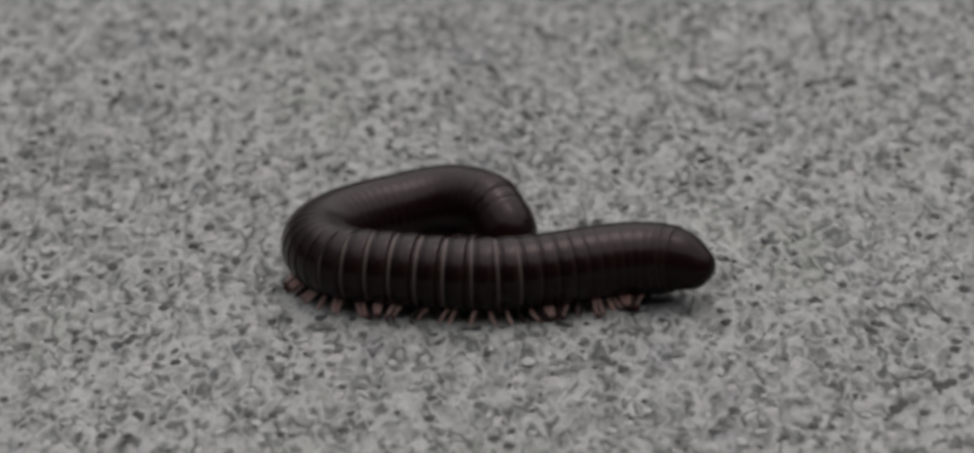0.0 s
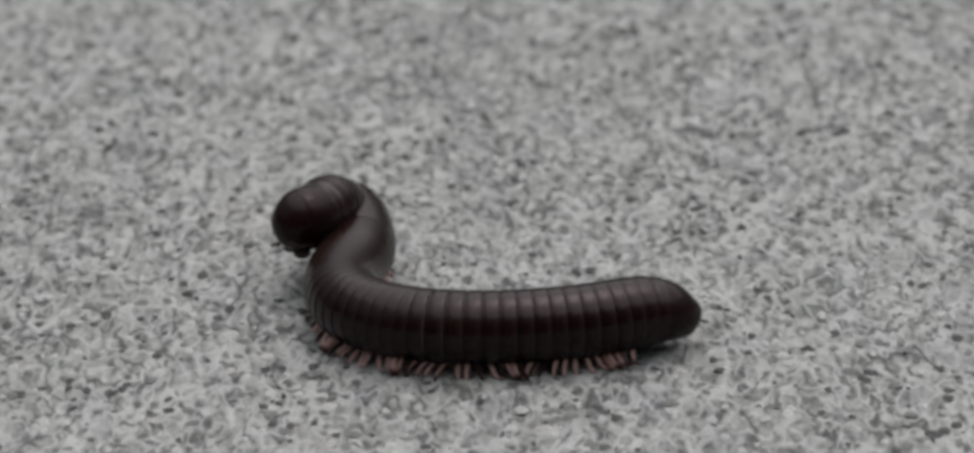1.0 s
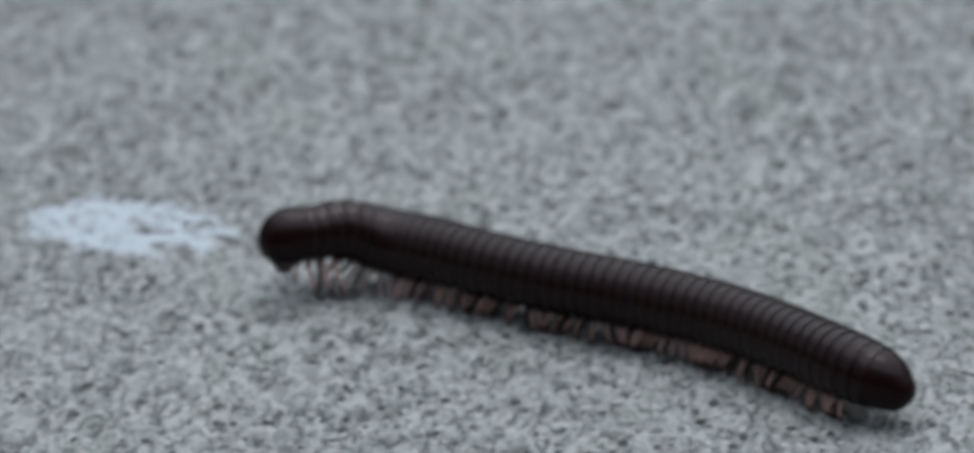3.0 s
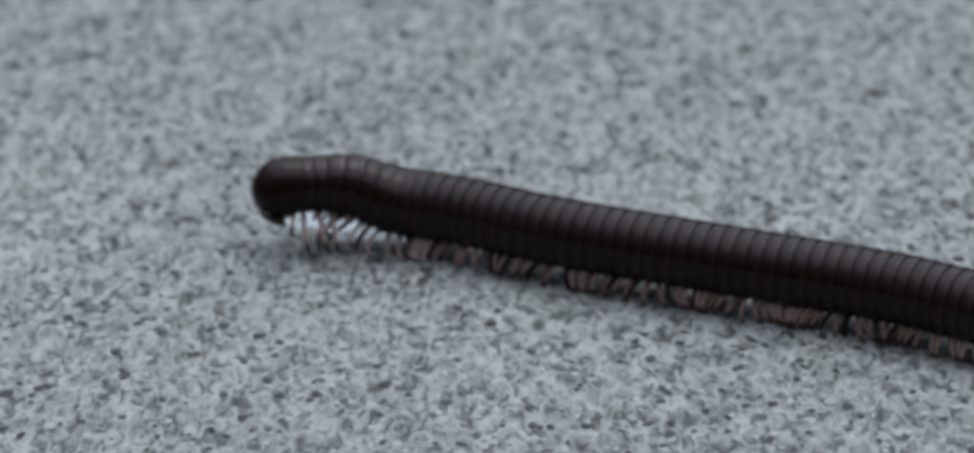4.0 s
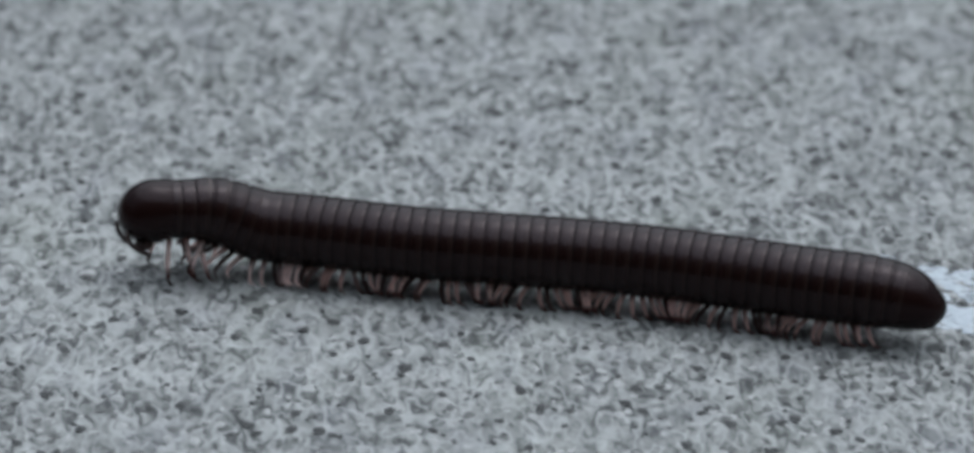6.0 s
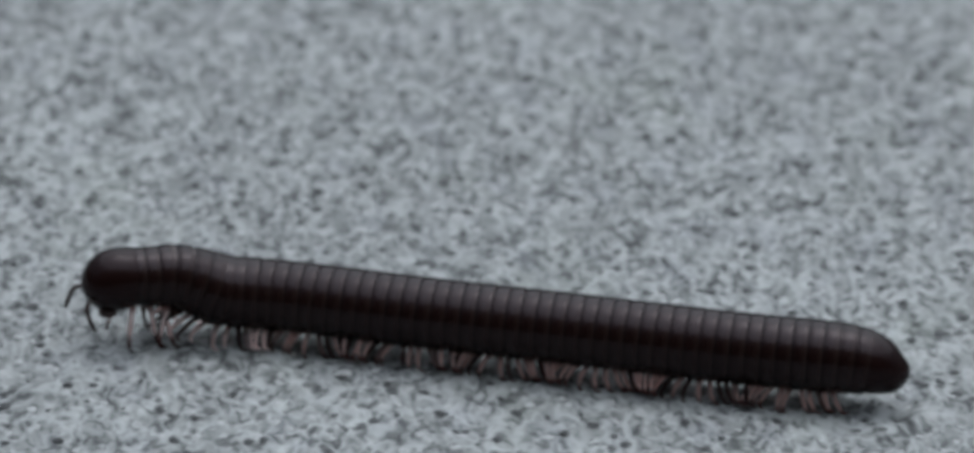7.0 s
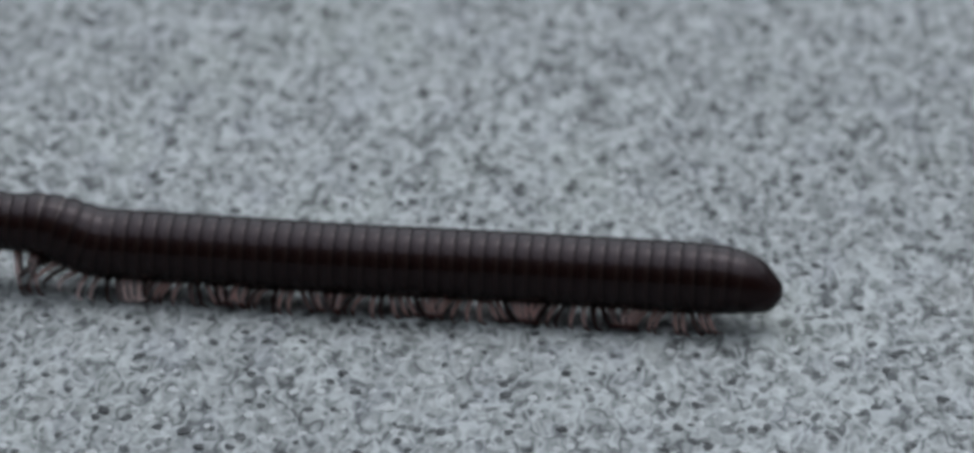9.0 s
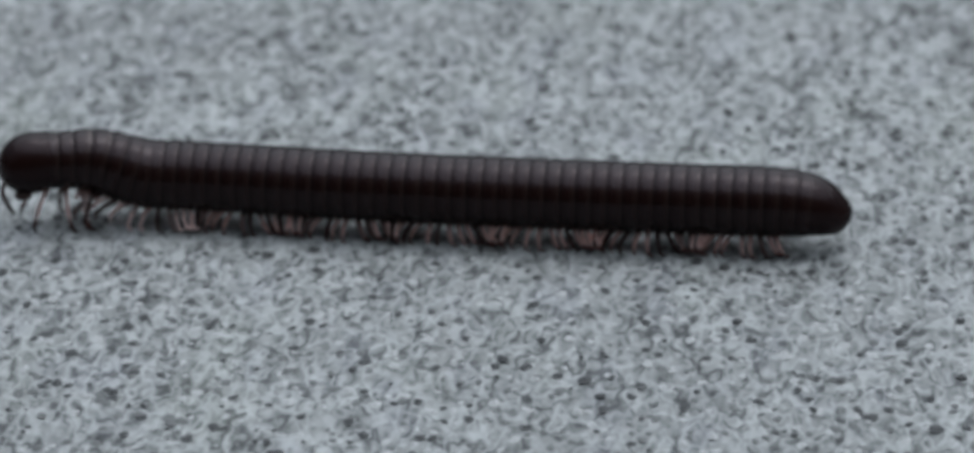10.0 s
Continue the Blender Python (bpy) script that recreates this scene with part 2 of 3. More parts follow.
def chips(name, material, count, seed, sizes, heights, dent, label):
    """Many tiny mineral chips bedded in the concrete, as one mesh."""
    rng = np.random.default_rng(seed)
    x, y = rng.uniform(-0.145, 0.285, count), rng.uniform(-0.165, 0.115, count)
    turn, long = rng.uniform(0, 3.14, count), rng.uniform(*sizes, count) * MM
    wide, tall = long * rng.uniform(0.5, 1.2, count), long * rng.uniform(*heights, count)
    base = np.array([(math.cos(a), math.sin(a), 0.0) for a in np.arange(6) * math.pi / 3] + [(0, 0, 1)])
    jag = rng.uniform(0.6, 1.2, (count, 7, 1))
    v = base[None] * jag * np.stack([long, wide, tall], -1)[:, None]
    c, w = np.cos(turn)[:, None], np.sin(turn)[:, None]
    v = np.stack([x[:, None] + c * v[..., 0] - w * v[..., 1], y[:, None] + 1.35 * (w * v[..., 0] + c * v[..., 1]), v[..., 2] + (height(x, y) - dent * MM)[:, None]], -1)
    tris = np.array([(k, (k + 1) % 6, 6) for k in range(6)])
    faces = (tris[None] + 7 * np.arange(count)[:, None, None]).reshape(-1, 3)
    mesh = bpy.data.meshes.new(name)
    mesh.from_pydata(v.reshape(-1, 3).tolist(), [], faces.tolist())
    mesh.materials.append(material)
    ob = new(name, mesh)
    ob.parent = ground
    return tagged(ob, label, kind="stuff")


chips("dark_chips", DARK_STONE, 4700, 5, (0.32, 0.84), (0.2, 0.4), -0.10, "dark mineral chips bedded in the concrete")
chips("grey_chips", GREY_STONE, 9000, 7, (0.35, 0.8), (0.15, 0.35), -0.06, "dull grey mineral chips bedded in the concrete")
chips("pale_chips", PALE_STONE, 7000, 6, (0.4, 0.85), (0.2, 0.4), 0.0, "pale quartz chips bedded in the concrete")


def grain_mesh(seed):
    """A flat angular grain of dark stone, about 1.6 mm long."""
    rng = random.Random(seed)
    bm = bmesh.new()
    bmesh.ops.create_icosphere(bm, subdivisions=2, radius=1)
    for v in bm.verts:
        k = 0.75 + 0.45 * noise.noise(v.co * 1.4 + Vector((seed * 7.1, 0, 0)))
        v.co = Vector((v.co.x * 0.85 * k, v.co.y * 0.8 * k, v.co.z * 0.35)) * MM
    mesh = bpy.data.meshes.new("dark_grain")
    bm.to_mesh(mesh)
    bm.free()
    mesh.materials.append(DARK_STONE)
    return mesh


GRAINS = [grain_mesh(k) for k in range(5)]


def dark_grains(*spots):
    """Single dark grains in the slab, at places in millimetres."""
    for x, y in spots:
        k = int(abs(x * 7 + y * 3)) % 5
        ob = new("dark_grain", GRAINS[k])
        ob.parent = ground
        ob.matrix_basis = pose(x * MM, y * MM, float(height(np.array([x * MM]), np.array([y * MM]))[0]) + 0.00008, 0, 0, (x * 37 + y * 11) % 180)


dark_grains((266.1, -46.1), (254.7, -51.7), (175.0, -47.3), (168.3, -45.1), (240.4, -73.6), (240.6, -118.2), (180.0, -124.8), (230.1, -76.2), (250.7, -29.4),
            (136.8, 15.5), (144.6, 27.3), (177.2, 13.8), (180.1, -11.4), (180.9, -94.1), (129.6, -91.3))
dark_grains((66.6, 25.4), (68.0, 25.1), (47.8, 45.3), (64.8, 37.7), (103.4, 17.4), (144.8, 4.4), (119.1, -62.9), (95.1, -81.7), (60.2, 32.2), (108.2, 30.3), (92.2, -65.4),
            (50.7, 44.5), (11.8, 69.5), (3.0, 74.0), (37.7, 60.1), (66.5, 37.5), (67.7, 37.3))
dark_grains((21.6, 28.4), (11.6, 32.5), (34.2, -41.8), (76.4, 44.4), (-9.2, 25.6), (-34.4, 38.8), (20.4, -37.8), (-11.0, -51.6), (-47.2, -33.5), (-41.5, 51.4),
            (-86.6, 73.1), (-49.1, 25.7), (-22.1, -32.6), (-22.2, -46.7), (-62.2, -52.7), (21.0, 78.1))


def build_residue():
    """A smear of dried white residue: thin crumbs in broken streaks, thinning out to a ragged rim."""
    rng = random.Random(11)
    bm = bmesh.new()
    made = 0
    while made < 3700:
        u, v = rng.uniform(-1.2, 1.2), rng.uniform(-1.2, 1.2)
        rim = u * u + v * v + 0.9 * noise.noise((u * 2.3, v * 2.3, 4.0))
        streak = noise.noise((u * 3.0 + v, v * 7.0 - u, 9.0)) + 0.5 * noise.noise((u * 11, v * 16, 2.0))
        if rim > rng.uniform(0.2, 1.1) or streak < rng.uniform(-0.35, 0.12):
            continue
        made += 1
        x, y = 106.4 + 14.2 * u, -30.0 + 9.0 * v - 3.6 * u
        z = float(height(np.array([x * MM]), np.array([y * MM]))[0]) / MM + rng.uniform(0.02, 0.07)
        r, a = rng.uniform(0.12, 0.48), rng.uniform(-0.6, 0.6)
        loop = []
        for k in range(6):
            b = 2 * math.pi * k / 6
            d = r * rng.uniform(0.5, 1.3)
            px, py = d * 1.6 * math.cos(b), d * math.sin(b)
            loop.append(bm.verts.new(((x + px * math.cos(a) - py * math.sin(a)) * MM, (y + px * math.sin(a) + py * math.cos(a)) * MM, (z - 0.05) * MM)))
        top = bm.verts.new((x * MM, y * MM, (z + 0.06) * MM))
        for k in range(6):
            bm.faces.new((loop[k], loop[(k + 1) % 6], top))
    return bm


residue = part("white_residue", build_residue(), RESIDUE, None)
tagged(residue, "thin ragged smear of dried white residue on the concrete", "stain", kind="stuff")

# unseen dark walls behind and beside the viewer, meeting in a corner, added to block low sky from the shell's sheen
def screen_wall(name, low, high):
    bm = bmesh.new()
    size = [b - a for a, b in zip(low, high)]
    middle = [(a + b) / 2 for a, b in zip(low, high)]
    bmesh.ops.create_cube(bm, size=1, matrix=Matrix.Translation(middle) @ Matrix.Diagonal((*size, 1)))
    tagged(part(name, bm, SCREEN_DARK, None), "unseen plain dark wall added to darken the shell's reflections", "wall", kind="structure")


screen_wall("wall_south", (-4.25, -3.325, -0.05), (7.0, -3.075, 4.0))
screen_wall("wall_west", (-4.25, -3.075, -0.05), (-4.0, 1.5, 1.3))


# ---- millipede ----
RADIUS, AXIS, LENGTH, RINGS = 4.18, 5.85, 96.0, 50      # millimetres
NOSE, STERN = 0.052, 0.948                            # where the rings begin and end along the body
millipede = tagged(new("millipede"), "glossy dark brown ringed millipede with reddish legs crawling on concrete", "millipede")


def girth(s):
    """The body's radius along it, from head (0) to tail (1)."""
    front = min(1.0, max(0.0, (s - 0.05) / 0.13))
    end = (1 - s) * LENGTH
    return RADIUS * (0.81 + 0.19 * front * front * (3 - 2 * front)) * (math.sqrt(1 - (1 - end / 12.5) ** 3.2) if end < 12.5 else 1.0)


def lift(s):
    """How far the body's axis lies above or under its usual height."""
    front, nape = min(1.0, max(0.0, (0.185 - s) / 0.085)), min(1.0, max(0.0, (0.08 - s) / 0.06))
    return 0.35 * nape + 2.15 * front * front * (3 - 2 * front) - (0.85 * (RADIUS - max(girth(s), 0.55 * RADIUS)) if s > 0.5 else 0.0)


def lathe(profile, sides=48, flat=0.86):
    """A shell of revolution about x through (x, radius) in millimetres, with a flattened belly."""
    bm = bmesh.new()
    loops = []
    for x, r in profile:
        loop = []
        for k in range(sides):
            a = 2 * math.pi * k / sides
            y, z = r * math.sin(a), r * math.cos(a)
            low = -flat * r
            if z < low:
                z = low + (z - low) * 0.25
            loop.append(bm.verts.new((x * MM, y * MM, z * MM)))
        loops.append(loop)
    for a, b in zip(loops, loops[1:]):
        for k in range(sides):
            bm.faces.new((a[k], b[k], b[(k + 1) % sides], a[(k + 1) % sides]))
    return bm, loops


def ring_bmesh(front, mid, rear):
    """One body ring: a narrow front band under the ring before it, a groove, a broad rear band with a rim."""
    bm, loops = lathe([(2.45, front * 0.87), (2.35, front * 0.915), (1.6, front * 0.958), (0.95, front * 0.972), (0.78, front * 0.974), (0.68, front * 0.975),
                       (0.58, mid * 0.988), (0.35, mid * 0.996), (-0.1, mid), (-0.55, rear * 1.001), (-0.86, rear * 1.000), (-0.93, rear * 0.996), (-0.96, rear * 0.985), (-0.7, rear * 0.93)])
    bmesh.ops.recalc_face_normals(bm, faces=bm.faces)
    return bm


def tube(points, radii, sides=7):
    """A tapered closed tube through points in millimetres."""
    bm = bmesh.new()
    pts = [Vector(p) for p in points]
    loops = []
    for k, (p, r) in enumerate(zip(pts, radii)):
        way = (pts[min(k + 1, len(pts) - 1)] - pts[max(k - 1, 0)]).normalized()
        side = way.cross(Vector((1, 0, 0.01))).normalized()
        other = way.cross(side)
        loops.append([bm.verts.new((p + r * (math.cos(a) * side + math.sin(a) * other)) * MM) for a in (2 * math.pi * i / sides for i in range(sides))])
    for a, b in zip(loops, loops[1:]):
        for k in range(sides):
            bm.faces.new((a[k], a[(k + 1) % sides], b[(k + 1) % sides], b[k]))
    bm.faces.new(loops[0][::-1])
    bm.faces.new(loops[-1])
    bmesh.ops.recalc_face_normals(bm, faces=bm.faces)
    return bm


def leg_bmesh(side, drop):
    """A jointed leg from its hip at the origin, out and down to a pointed foot."""
    reach = 2.45
    path = [(0, 0, 0), (0.05, 0.22, 0.02), (0.12, 0.46, 0.18), (0.14, 0.50, 0.22), (0.2, 0.66, 0.52), (0.2, 0.70, 0.58), (0.05, 0.84, 0.93), (-0.25, 0.95, 1.0), (-0.7, 1.0, 1.0)]
    points = [(x, side * reach * y, -drop * z) for x, y, z in path]
    return tube(points, [0.36, 0.36, 0.34, 0.26, 0.30, 0.24, 0.20, 0.15, 0.06])


places = [NOSE + (STERN - NOSE) * (k + 0.5) / RINGS for k in range(RINGS)]
rings, legs, shared = [], [], {}
for k, s in enumerate(places):
    step = (STERN - NOSE) / RINGS
    key = tuple(round(girth(s + d * step), 2) for d in (-0.7, 0.0, 0.4))
    if key not in shared:
        ob = part("ring", ring_bmesh(*key[:3]), SHELL, millipede)
        shared[key] = ob.data
    else:
        ob = part("ring", shared[key], SHELL, millipede)
    rings.append(ob)
    if k > RINGS - 3:
        continue
    hip = -0.80 * girth(s)
    drop = round((AXIS + lift(s) + hip) * (0.98 if k < 7 else 1.03), 1)
    for side in (-1, 1):
        for along in ((0.1,) if k < 3 else (-0.45, 0.42)):
            horn = FRONT_LEG if k < 11 else LEG
            key = ("leg", side, drop, horn.name)
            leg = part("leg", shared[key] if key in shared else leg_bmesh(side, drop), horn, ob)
            shared[key] = leg.data
            legs.append((leg, k + (0.0 if along < 0 else -0.5), side, (along, side * 0.9, hip)))


def head_bmesh():
    """The rounded head capsule, bent down at the front, with a blunt chin."""
    bm = bmesh.new()
    bmesh.ops.create_uvsphere(bm, u_segments=32, v_segments=20, radius=1)
    for v in bm.verts:
        x, y, z = v.co
        x = 4.6 * x ** (0.84 if z > 0 else 0.74) if x > 0 else 2.2 * x
        bow = 1 - 0.13 * max(0, -z)
        # the brow slopes back, the chin stands forward
        v.co = Vector((x * (1 - 0.05 * max(0, z)) - 0.9 - 0.1 * max(0, z), 3.5 * y * bow, (3.85 if z > 0 else 3.7) * z - 0.35)) * MM
    return bm


head = part("head", head_bmesh(), HEAD, millipede, "smooth rounded dark head capsule")
for side in (-1, 1):
    bm = bmesh.new()
    bmesh.ops.create_uvsphere(bm, u_segments=12, v_segments=8, radius=1)
    for v in bm.verts:
        v.co = Vector((0.6 * v.co.x + 1.2, side * (2.5 + 0.35 * v.co.y), 0.6 * v.co.z + 0.5)) * MM
    part("eye", bm, EYE, head, "small dark eye patch")
    path = [(0, 0, 0), (0.6, 0.35, 0.15), (1.15, 0.6, 0.1), (1.7, 0.8, -0.3), (2.2, 0.95, -0.95), (2.65, 1.05, -1.7), (3.0, 1.1, -2.45)]
    bm = tube([(x, side * y, z) for x, y, z in path], [0.26, 0.29, 0.26, 0.30, 0.28, 0.29, 0.18])
    feeler = part("antenna", bm, FEELER, head, "thin bent brown antenna")
    feeler["side"] = side
    bm = bmesh.new()
    bmesh.ops.create_uvsphere(bm, u_segments=14, v_segments=10, radius=1)
    for v in bm.verts:
        v.co = Vector((1.1 * v.co.x + 0.6, side * (1.1 + 0.95 * v.co.y), 0.65 * v.co.z - 3.9)) * MM
    part("jaw", bm, JAW, head, "reddish brown jaw under the head")
feelers = [o for o in head.children if o.name.startswith("antenna")]

bm, loops = lathe([(2.0, 2.95), (1.9, 3.12), (1.4, 3.30), (0.4, 3.45), (-0.5, 3.50), (-1.1, 3.51), (-1.25, 3.46), (-1.2, 3.0)])
bmesh.ops.recalc_face_normals(bm, faces=bm.faces)
collar = part("collar", bm, HEAD, millipede, "smooth collar plate behind the head")

bm, loops = lathe([((0.953 - v) * LENGTH, girth(v) * k) for v, k in ((0.937, 0.93), (0.946, 0.965), (0.952, 0.975), (0.957, 0.985), (0.966, 0.99), (0.975, 0.99), (0.983, 0.99), (0.989, 0.99), (0.994, 0.99), (0.997, 0.99), (0.999, 0.99), (0.9998, 0.99))])
fall = (lift(0.965) - lift(0.941)) / (0.024 * LENGTH)
for loop, v in zip(loops, (0.937, 0.946, 0.952, 0.957, 0.966, 0.975, 0.983, 0.989, 0.994, 0.997, 0.999, 0.9998)):
    for vert in loop:
        vert.co.z += (lift(v) - lift(0.953) - fall * (v - 0.953) * LENGTH) * MM
bm.faces.new(loops[-1])
bmesh.ops.recalc_face_normals(bm, faces=bm.faces)
tail = part("tail_cap", bm, HEAD, millipede, "rounded blunt dark tail cap")

# ---- the millipede's way: its middle line, head to tail, in millimetres ----
BENDS = []


def bend(t, raised, *points):
    """Where the animal lies at a time, and how far its front end is raised."""
    BENDS.append((t, raised, np.array(points, float)))


bend(0.0, 1.2, (217.6, -103.9), (215.2, -98.4), (210.3, -95.0), (204.3, -96.0), (199.0, -98.9), (195.5, -103.8), (197.6, -109.3), (203.2, -111.6), (209.1, -113.2), (215.2, -113.9), (221.3, -113.0), (227.3, -111.2), (233.2, -111.0), (238.4, -113.9))
bend(0.3, 2.0, (211.2, -100.1), (210.7, -93.6), (208.2, -87.6), (202.3, -89.1), (198.4, -94.5), (195.3, -100.3), (195.3, -106.8), (200.4, -110.4), (206.9, -111.6), (213.4, -112.8), (220.0, -112.8), (226.5, -111.6), (233.1, -111.2), (237.5, -114.8))
bend(0.5, 1.5, (206.9, -94.0), (203.7, -89.4), (199.5, -92.4), (197.2, -97.5), (195.7, -102.9), (196.4, -108.4), (201.0, -111.3), (206.5, -112.3), (212.1, -113.2), (217.7, -113.5), (223.3, -112.9), (228.8, -111.8), (234.2, -111.0), (238.6, -113.8))
bend(0.7, 3.5, (202.7, -96.0), (199.6, -98.5), (196.4, -101.3), (196.6, -105.9), (199.0, -109.7), (203.0, -112.1), (207.4, -113.5), (212.0, -114.0), (216.6, -113.9), (221.2, -113.4), (225.8, -112.5), (230.3, -111.5), (234.9, -110.7), (239.5, -111.0))
bend(0.8, 4.0, (194.7, -99.6), (198.9, -95.3), (200.3, -89.3), (201.1, -91.8), (199.0, -97.6), (197.3, -103.4), (198.5, -109.4), (203.3, -112.9), (209.3, -114.6), (215.4, -115.1), (221.5, -114.2), (227.4, -112.6), (233.3, -110.9), (239.4, -110.7))
bend(1.0, 2.3, (192.4, -95.8), (196.8, -92.1), (199.3, -86.8), (200.8, -92.2), (199.6, -98.0), (198.6, -103.7), (200.3, -109.3), (204.7, -113.0), (210.2, -114.9), (216.0, -115.4), (221.9, -115.0), (227.6, -113.8), (233.1, -111.9), (238.9, -110.8))
bend(1.2, 1.4, (186.6, -90.9), (191.0, -86.9), (194.1, -81.8), (198.8, -85.5), (200.4, -91.4), (200.2, -97.6), (200.5, -103.7), (203.4, -109.1), (208.6, -112.3), (214.7, -113.4), (220.8, -113.6), (227.0, -113.3), (233.0, -111.9), (238.7, -109.7))
bend(1.5, 0.5, (177.5, -80.0), (182.9, -76.9), (188.8, -77.5), (193.6, -82.1), (197.0, -87.2), (199.4, -92.9), (201.2, -98.9), (203.4, -104.7), (207.5, -109.3), (213.1, -111.8), (219.2, -113.1), (225.4, -113.7), (231.5, -113.1), (237.1, -110.3))
bend(2.0, 0.0, (161.8, -72.7), (168.2, -70.4), (174.8, -69.3), (180.8, -73.4), (185.9, -78.1), (191.1, -82.6), (195.9, -87.6), (199.7, -93.4), (203.2, -99.3), (207.4, -104.8), (212.9, -109.0), (219.1, -112.0), (225.7, -113.8), (232.5, -113.0))
bend(2.5, 0.0, (146.0, -56.5), (153.2, -55.9), (160.2, -58.1), (166.0, -62.9), (171.3, -67.8), (176.8, -72.7), (182.4, -77.2), (188.1, -81.8), (193.4, -86.8), (198.3, -92.2), (202.6, -98.0), (206.7, -104.0), (211.7, -109.2), (218.4, -111.8))
bend(3.0, 0.0, (126.5, -55.5), (133.5, -53.1), (140.7, -51.7), (147.4, -54.4), (153.4, -58.6), (159.6, -62.7), (165.9, -66.4), (172.4, -69.9), (178.6, -73.8), (184.6, -78.1), (190.0, -83.1), (195.0, -88.5), (200.0, -93.9), (205.9, -98.2))
bend(3.2, 0.0, (117.6, -47.2), (125.3, -46.2), (133.0, -47.0), (140.1, -50.1), (146.4, -54.6), (152.7, -59.2), (159.3, -63.3), (166.1, -67.1), (172.8, -71.0), (179.4, -75.1), (185.6, -79.7), (191.1, -85.3), (196.1, -91.2), (201.3, -96.9))
bend(4.3, 0.0, (80.6, -41.1), (96.7, -38.5), (112.6, -43.7), (127.8, -50.5), (143.1, -57.4), (158.0, -64.8), (172.1, -73.7))
bend(4.5, 0.0, (73.1, -39.9), (89.1, -37.0), (105.1, -39.9), (120.2, -46.2), (135.0, -53.1), (149.4, -60.8), (163.3, -69.4))
bend(5.0, 0.0, (53.6, -36.0), (69.5, -34.0), (85.4, -37.3), (100.9, -42.1), (116.3, -47.5), (131.0, -54.2), (146.1, -60.3))
bend(5.2, 0.0, (46.1, -34.8), (62.0, -32.6), (77.9, -35.6), (93.8, -39.2), (109.4, -43.6), (124.9, -48.6), (140.4, -53.4))
bend(6.3, 0.0, (2.0, -25.5), (17.5, -24.1), (33.0, -27.4), (48.6, -30.1), (64.2, -33.1), (79.6, -37.0), (95.2, -39.8))
bend(6.5, 0.0, (-4.4, -23.3), (11.1, -22.1), (26.7, -25.2), (42.4, -28.2), (58.0, -31.4), (73.8, -34.0), (89.6, -35.2))
bend(7.0, 0.0, (-20.8, -21.7), (-5.2, -18.7), (10.6, -21.3), (26.3, -24.8), (42.1, -28.1), (57.9, -31.4), (73.8, -33.5))
bend(7.5, 0.0, (-37.0, -20.3), (-21.5, -17.1), (-5.4, -19.1), (10.7, -21.8), (26.7, -24.6), (42.7, -27.1), (58.8, -29.7))
bend(8.0, 0.0, (-56.7, -13.5), (-40.9, -12.9), (-25.1, -16.5), (-9.0, -19.2), (6.9, -22.0), (23.0, -24.7), (39.0, -27.5))
bend(8.5, 0.0, (-76.3, -17.1), (-60.4, -14.3), (-44.2, -16.0), (-27.9, -17.6), (-11.6, -19.4), (4.6, -21.3), (20.9, -22.8))
bend(9.0, 0.0, (-94.0, -10.5), (-77.8, -11.5), (-61.7, -13.3), (-45.5, -15.1), (-29.3, -16.4), (-13.2, -18.1), (3.0, -19.5))
bend(9.5, 0.0, (-113.6, -11.8), (-97.3, -12.0), (-81.1, -12.3), (-64.9, -13.1), (-48.6, -14.0), (-32.4, -15.3), (-16.3, -16.9))
bend(10.0, 0.0, (-135.0, -10.4), (-119.0, -7.8), (-102.0, -9.2), (-85.1, -10.8), (-68.1, -12.0), (-51.1, -13.0), (-33.7, -13.7))


def spline(points, n=240):
    """A smooth curve through points, at even steps of length."""
    d = np.r_[0, np.cumsum(np.linalg.norm(np.diff(points, axis=0), axis=1))]
    h, m = np.diff(d), len(points)
    a, b = np.eye(m), np.zeros((m, 2))
    for i in range(1, m - 1):
        a[i, i - 1:i + 2] = h[i - 1], 2 * (h[i - 1] + h[i]), h[i]
        b[i] = 6 * ((points[i + 1] - points[i]) / h[i] - (points[i] - points[i - 1]) / h[i - 1])
    c = np.linalg.solve(a, b)
    u = np.linspace(0, d[-1], 4 * n)
    k = np.clip(np.searchsorted(d, u, side="right") - 1, 0, m - 2)
    p, q, w = (d[k + 1] - u)[:, None], (u - d[k])[:, None], h[k][:, None]
    line = c[k] * p**3 / (6 * w) + c[k + 1] * q**3 / (6 * w) + (points[k] / w - c[k] * w / 6) * p + (points[k + 1] / w - c[k + 1] * w / 6) * q
    return line


STEPS = np.linspace(0, 1, 121)


def drawn_out(t):
    """How far the outside of the coil is stretched: fully at first, not at all once it lies open."""
    return min(1.0, max(0.0, (1.1 - t) / 0.5))


def sunk(t):
    """How much lower the coiled body lies, its legs folded under it, in millimetres."""
    return 1.3 * min(1.0, max(0.0, (2.65 - t) / 1.85))


def coiled(t):
    """1 while the front lies level in the coil, 0 once the head is held up; it is set down again for a while as the body draws straight."""
    return float(np.interp(t, (0.5, 0.7, 1.2, 1.5, 2.0, 2.5, 3.0), (1.0, 0.0, 0.0, 0.3, 0.45, 0.2, 0.0)))


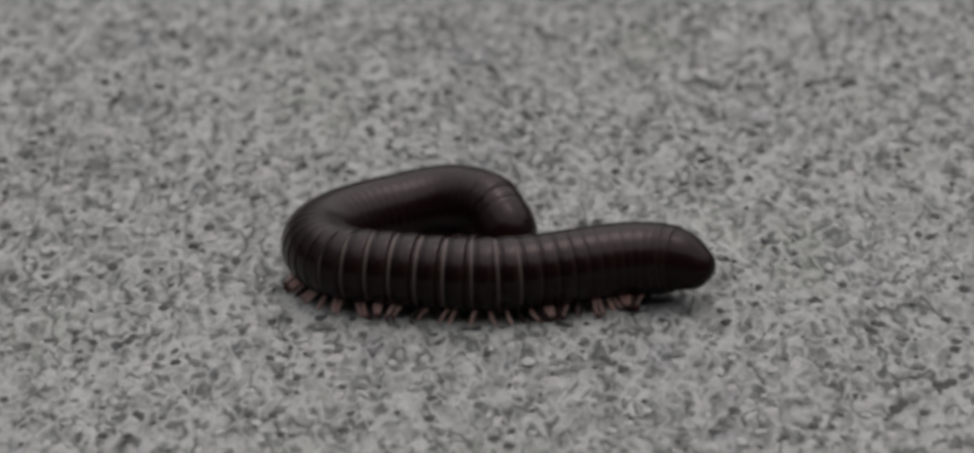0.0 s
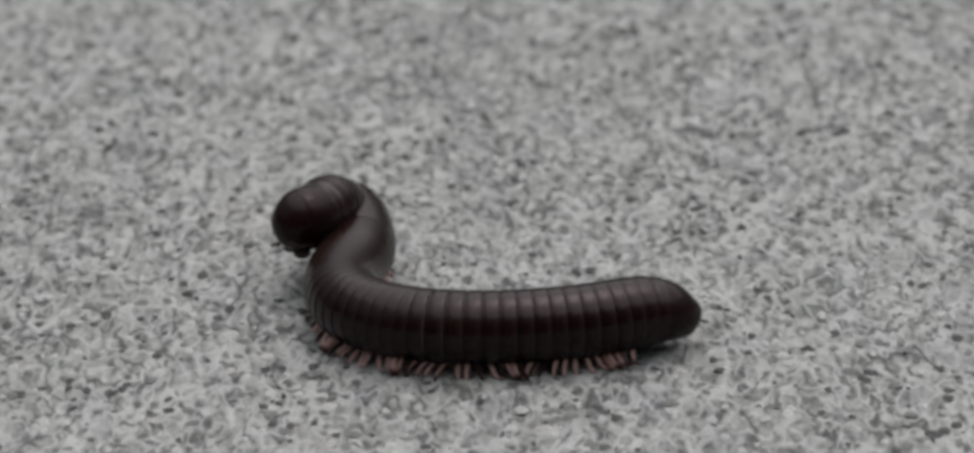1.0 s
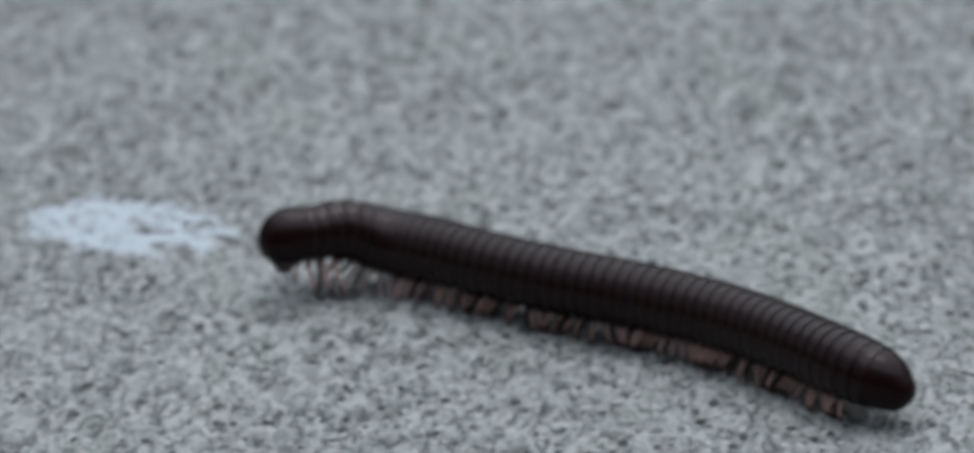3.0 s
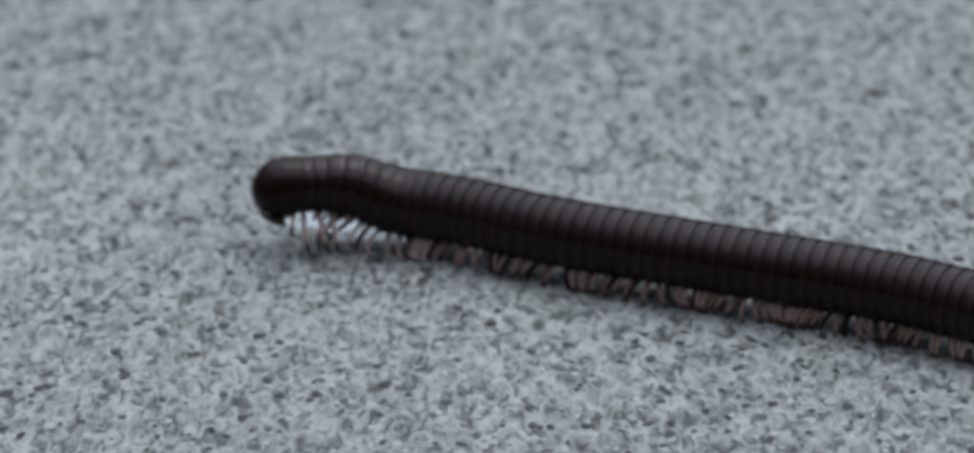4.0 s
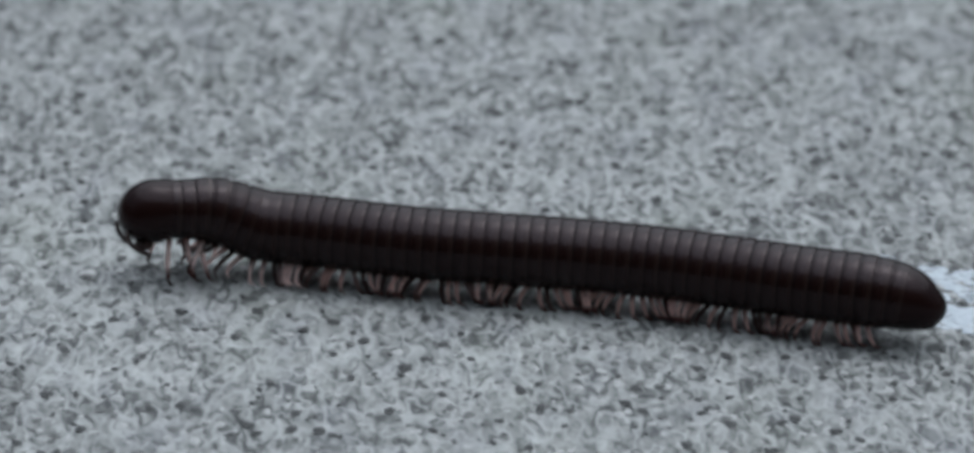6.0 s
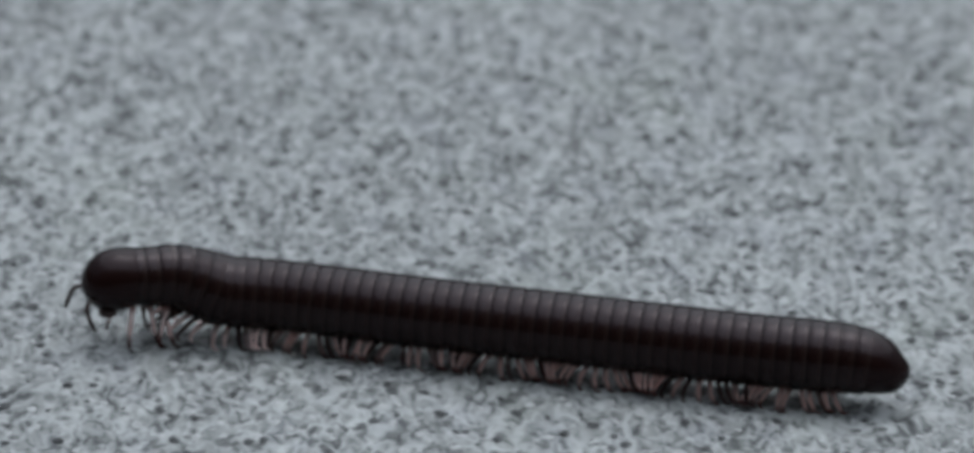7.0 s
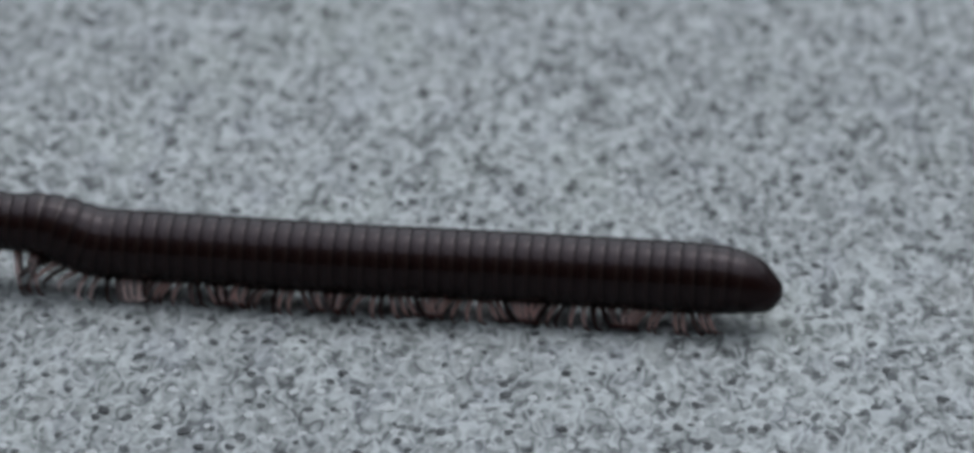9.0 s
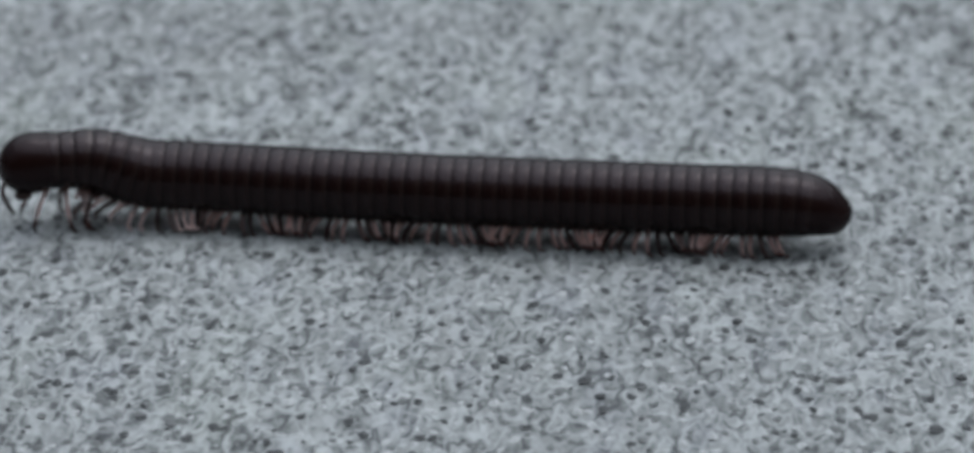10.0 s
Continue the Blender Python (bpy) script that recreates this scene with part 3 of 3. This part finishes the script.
def tucked_in(t):
    """How far the head dips from the raised front towards the ground while the animal is coiled, in millimetres."""
    return 3.0 * min(1.0, max(0.0, (0.5 - t) / 0.18))


def laid(points, drawn):
    """The middle line at even parts of the body; the rings spread at the coil's outside and close up towards the head."""
    line = spline(points)
    d = np.r_[0, np.cumsum(np.linalg.norm(np.diff(line, axis=0), axis=1))]
    back, knee = np.linspace(0, d[-1], 400), 30.0 + 12.0 * drawn
    share = 1 + drawn * (0.30 * np.exp(-(back / 15) ** 4) - 0.40 * np.exp(-((back - 31) / 10) ** 4))
    body = np.r_[0, np.cumsum((share[1:] + share[:-1]) / 2 * np.diff(back))]
    at_knee = np.interp(knee, back, body)
    body = np.where(back < knee, body, at_knee + (body - at_knee) * (LENGTH - at_knee) / (body[-1] - at_knee)) if d[-1] < LENGTH else body * LENGTH / body[-1]
    place = d[-1] - np.interp((1 - STEPS) * LENGTH, body, back)
    return np.stack([np.interp(place, d, line[:, k]) for k in (0, 1)], -1)


def middle_line():
    """A function of time that gives the middle line, gliding between the bends."""
    times = np.array([t for t, _, _ in BENDS])
    lines = np.array([np.c_[laid(p, drawn_out(t)), up * np.clip((0.28 - STEPS) / 0.18, 0, 1) - sunk(t) + 1.9 * drawn_out(t) * np.clip((STEPS - 0.9) / 0.1, 0, 1) ** 1.5 - tucked_in(t) * np.clip(1 - STEPS / 0.11, 0, 1) ** 1.3 - coiled(t) * np.array([max(0.0, lift(v)) for v in STEPS])] for t, up, p in BENDS])
    slopes = np.gradient(lines, times, axis=0)

    def at(t):
        k = int(np.clip(np.searchsorted(times, t, side="right") - 1, 0, len(times) - 2))
        h = times[k + 1] - times[k]
        u = (t - times[k]) / h
        return (lines[k] * (2 * u**3 - 3 * u**2 + 1) + lines[k + 1] * (3 * u**2 - 2 * u**3)
                + h * slopes[k] * (u**3 - 2 * u**2 + u) + h * slopes[k + 1] * (u**3 - u**2))
    return at


def body_pose(line, s):
    """The pose of a body part at s on the middle line, x towards the head."""
    def spot(v):
        return Vector((np.interp(v, STEPS, line[:, 0]), np.interp(v, STEPS, line[:, 1]), AXIS + lift(v) + np.interp(v, STEPS, line[:, 2]))) * MM
    here, ahead = spot(s), spot(max(s - 0.012, 0)) - spot(min(s + 0.012, 1))
    x = ahead.normalized()
    y = Vector((0, 0, 1)).cross(x).normalized()
    return Matrix.Translation(here) @ Matrix((x, y, x.cross(y))).transposed().to_4x4()


def base_pose(line):
    """The pose of the whole animal: on the ground under its middle, turned as it heads."""
    way = line[30] - line[90]
    return pose(line[60, 0] * MM, line[60, 1] * MM, 0, 0, 0, math.degrees(math.atan2(way[1], way[0])))


def stride(t):
    """The phase of the leg waves, in turns: slow while it uncoils, then a steady gait."""
    pace = lambda v: 0.8 + 2.2 * min(1.0, max(0.0, (v - 0.6) / 1.8))
    steps = np.linspace(0, t, 40)
    return float(np.mean([pace(v) for v in steps]) * t)


def motions():
    line_at = middle_line()
    moments = [round(k / 10, 1) for k in range(101)]
    lines = [line_at(t) for t in moments]
    bases = [base_pose(line) for line in lines]
    walk(millipede, list(zip(moments, bases)))
    for ob, s in [(head, 0.036), (collar, 0.047), (tail, 0.953)] + list(zip(rings, places)):
        walk(ob, [(t, b.inverted() @ body_pose(line, s)) for t, b, line in zip(moments, bases, lines)])
    beats = [k / 15 for k in range(151)]
    phases = [stride(t) for t in beats]
    gait = random.Random(3)
    for leg, k, side, (x, y, z) in legs:
        rows, own = [], gait.uniform(-0.10, 0.10)
        for t, turns in zip(beats, phases):
            a = 2 * math.pi * (turns + own + k / 6.5 + (0.04 if side > 0 else 0))
            swing = 3 + 29 * math.sin(a) if k > 8 else 14 + 27 * math.sin(a)
            rows.append((t, pose(x * MM, y * MM, z * MM, side * (18 * max(0, math.cos(a)) + (20 if k > 8 else 40) * sunk(t) / 1.3), -0.9 * swing, -0.7 * side * swing)))
        walk(leg, rows)
    for ob in feelers:
        side, rows = ob["side"], []
        for t in moments:
            tucked = 1 - min(1.0, max(0.0, (t - 2.5) / 0.7))
            thrust = 0.0 if side > 0 else max(0.0, 1 - abs(t - 7.55) / 0.9) ** 0.5
            folded = min(1.0, max(0.0, (6.3 - t) / 0.6))
            dip = (60 if side > 0 else 44) + 45 * tucked + 45 * folded - 36 * thrust + 7 * math.sin(4.3 * t + side)
            rows.append((t, pose(2.65 * MM, side * 1.5 * MM, -1.8 * MM, 5 * math.sin(5.1 * t + side), dip, side * (6 + 8 * math.sin(3.2 * t + side)))))
        walk(ob, rows)


motions()
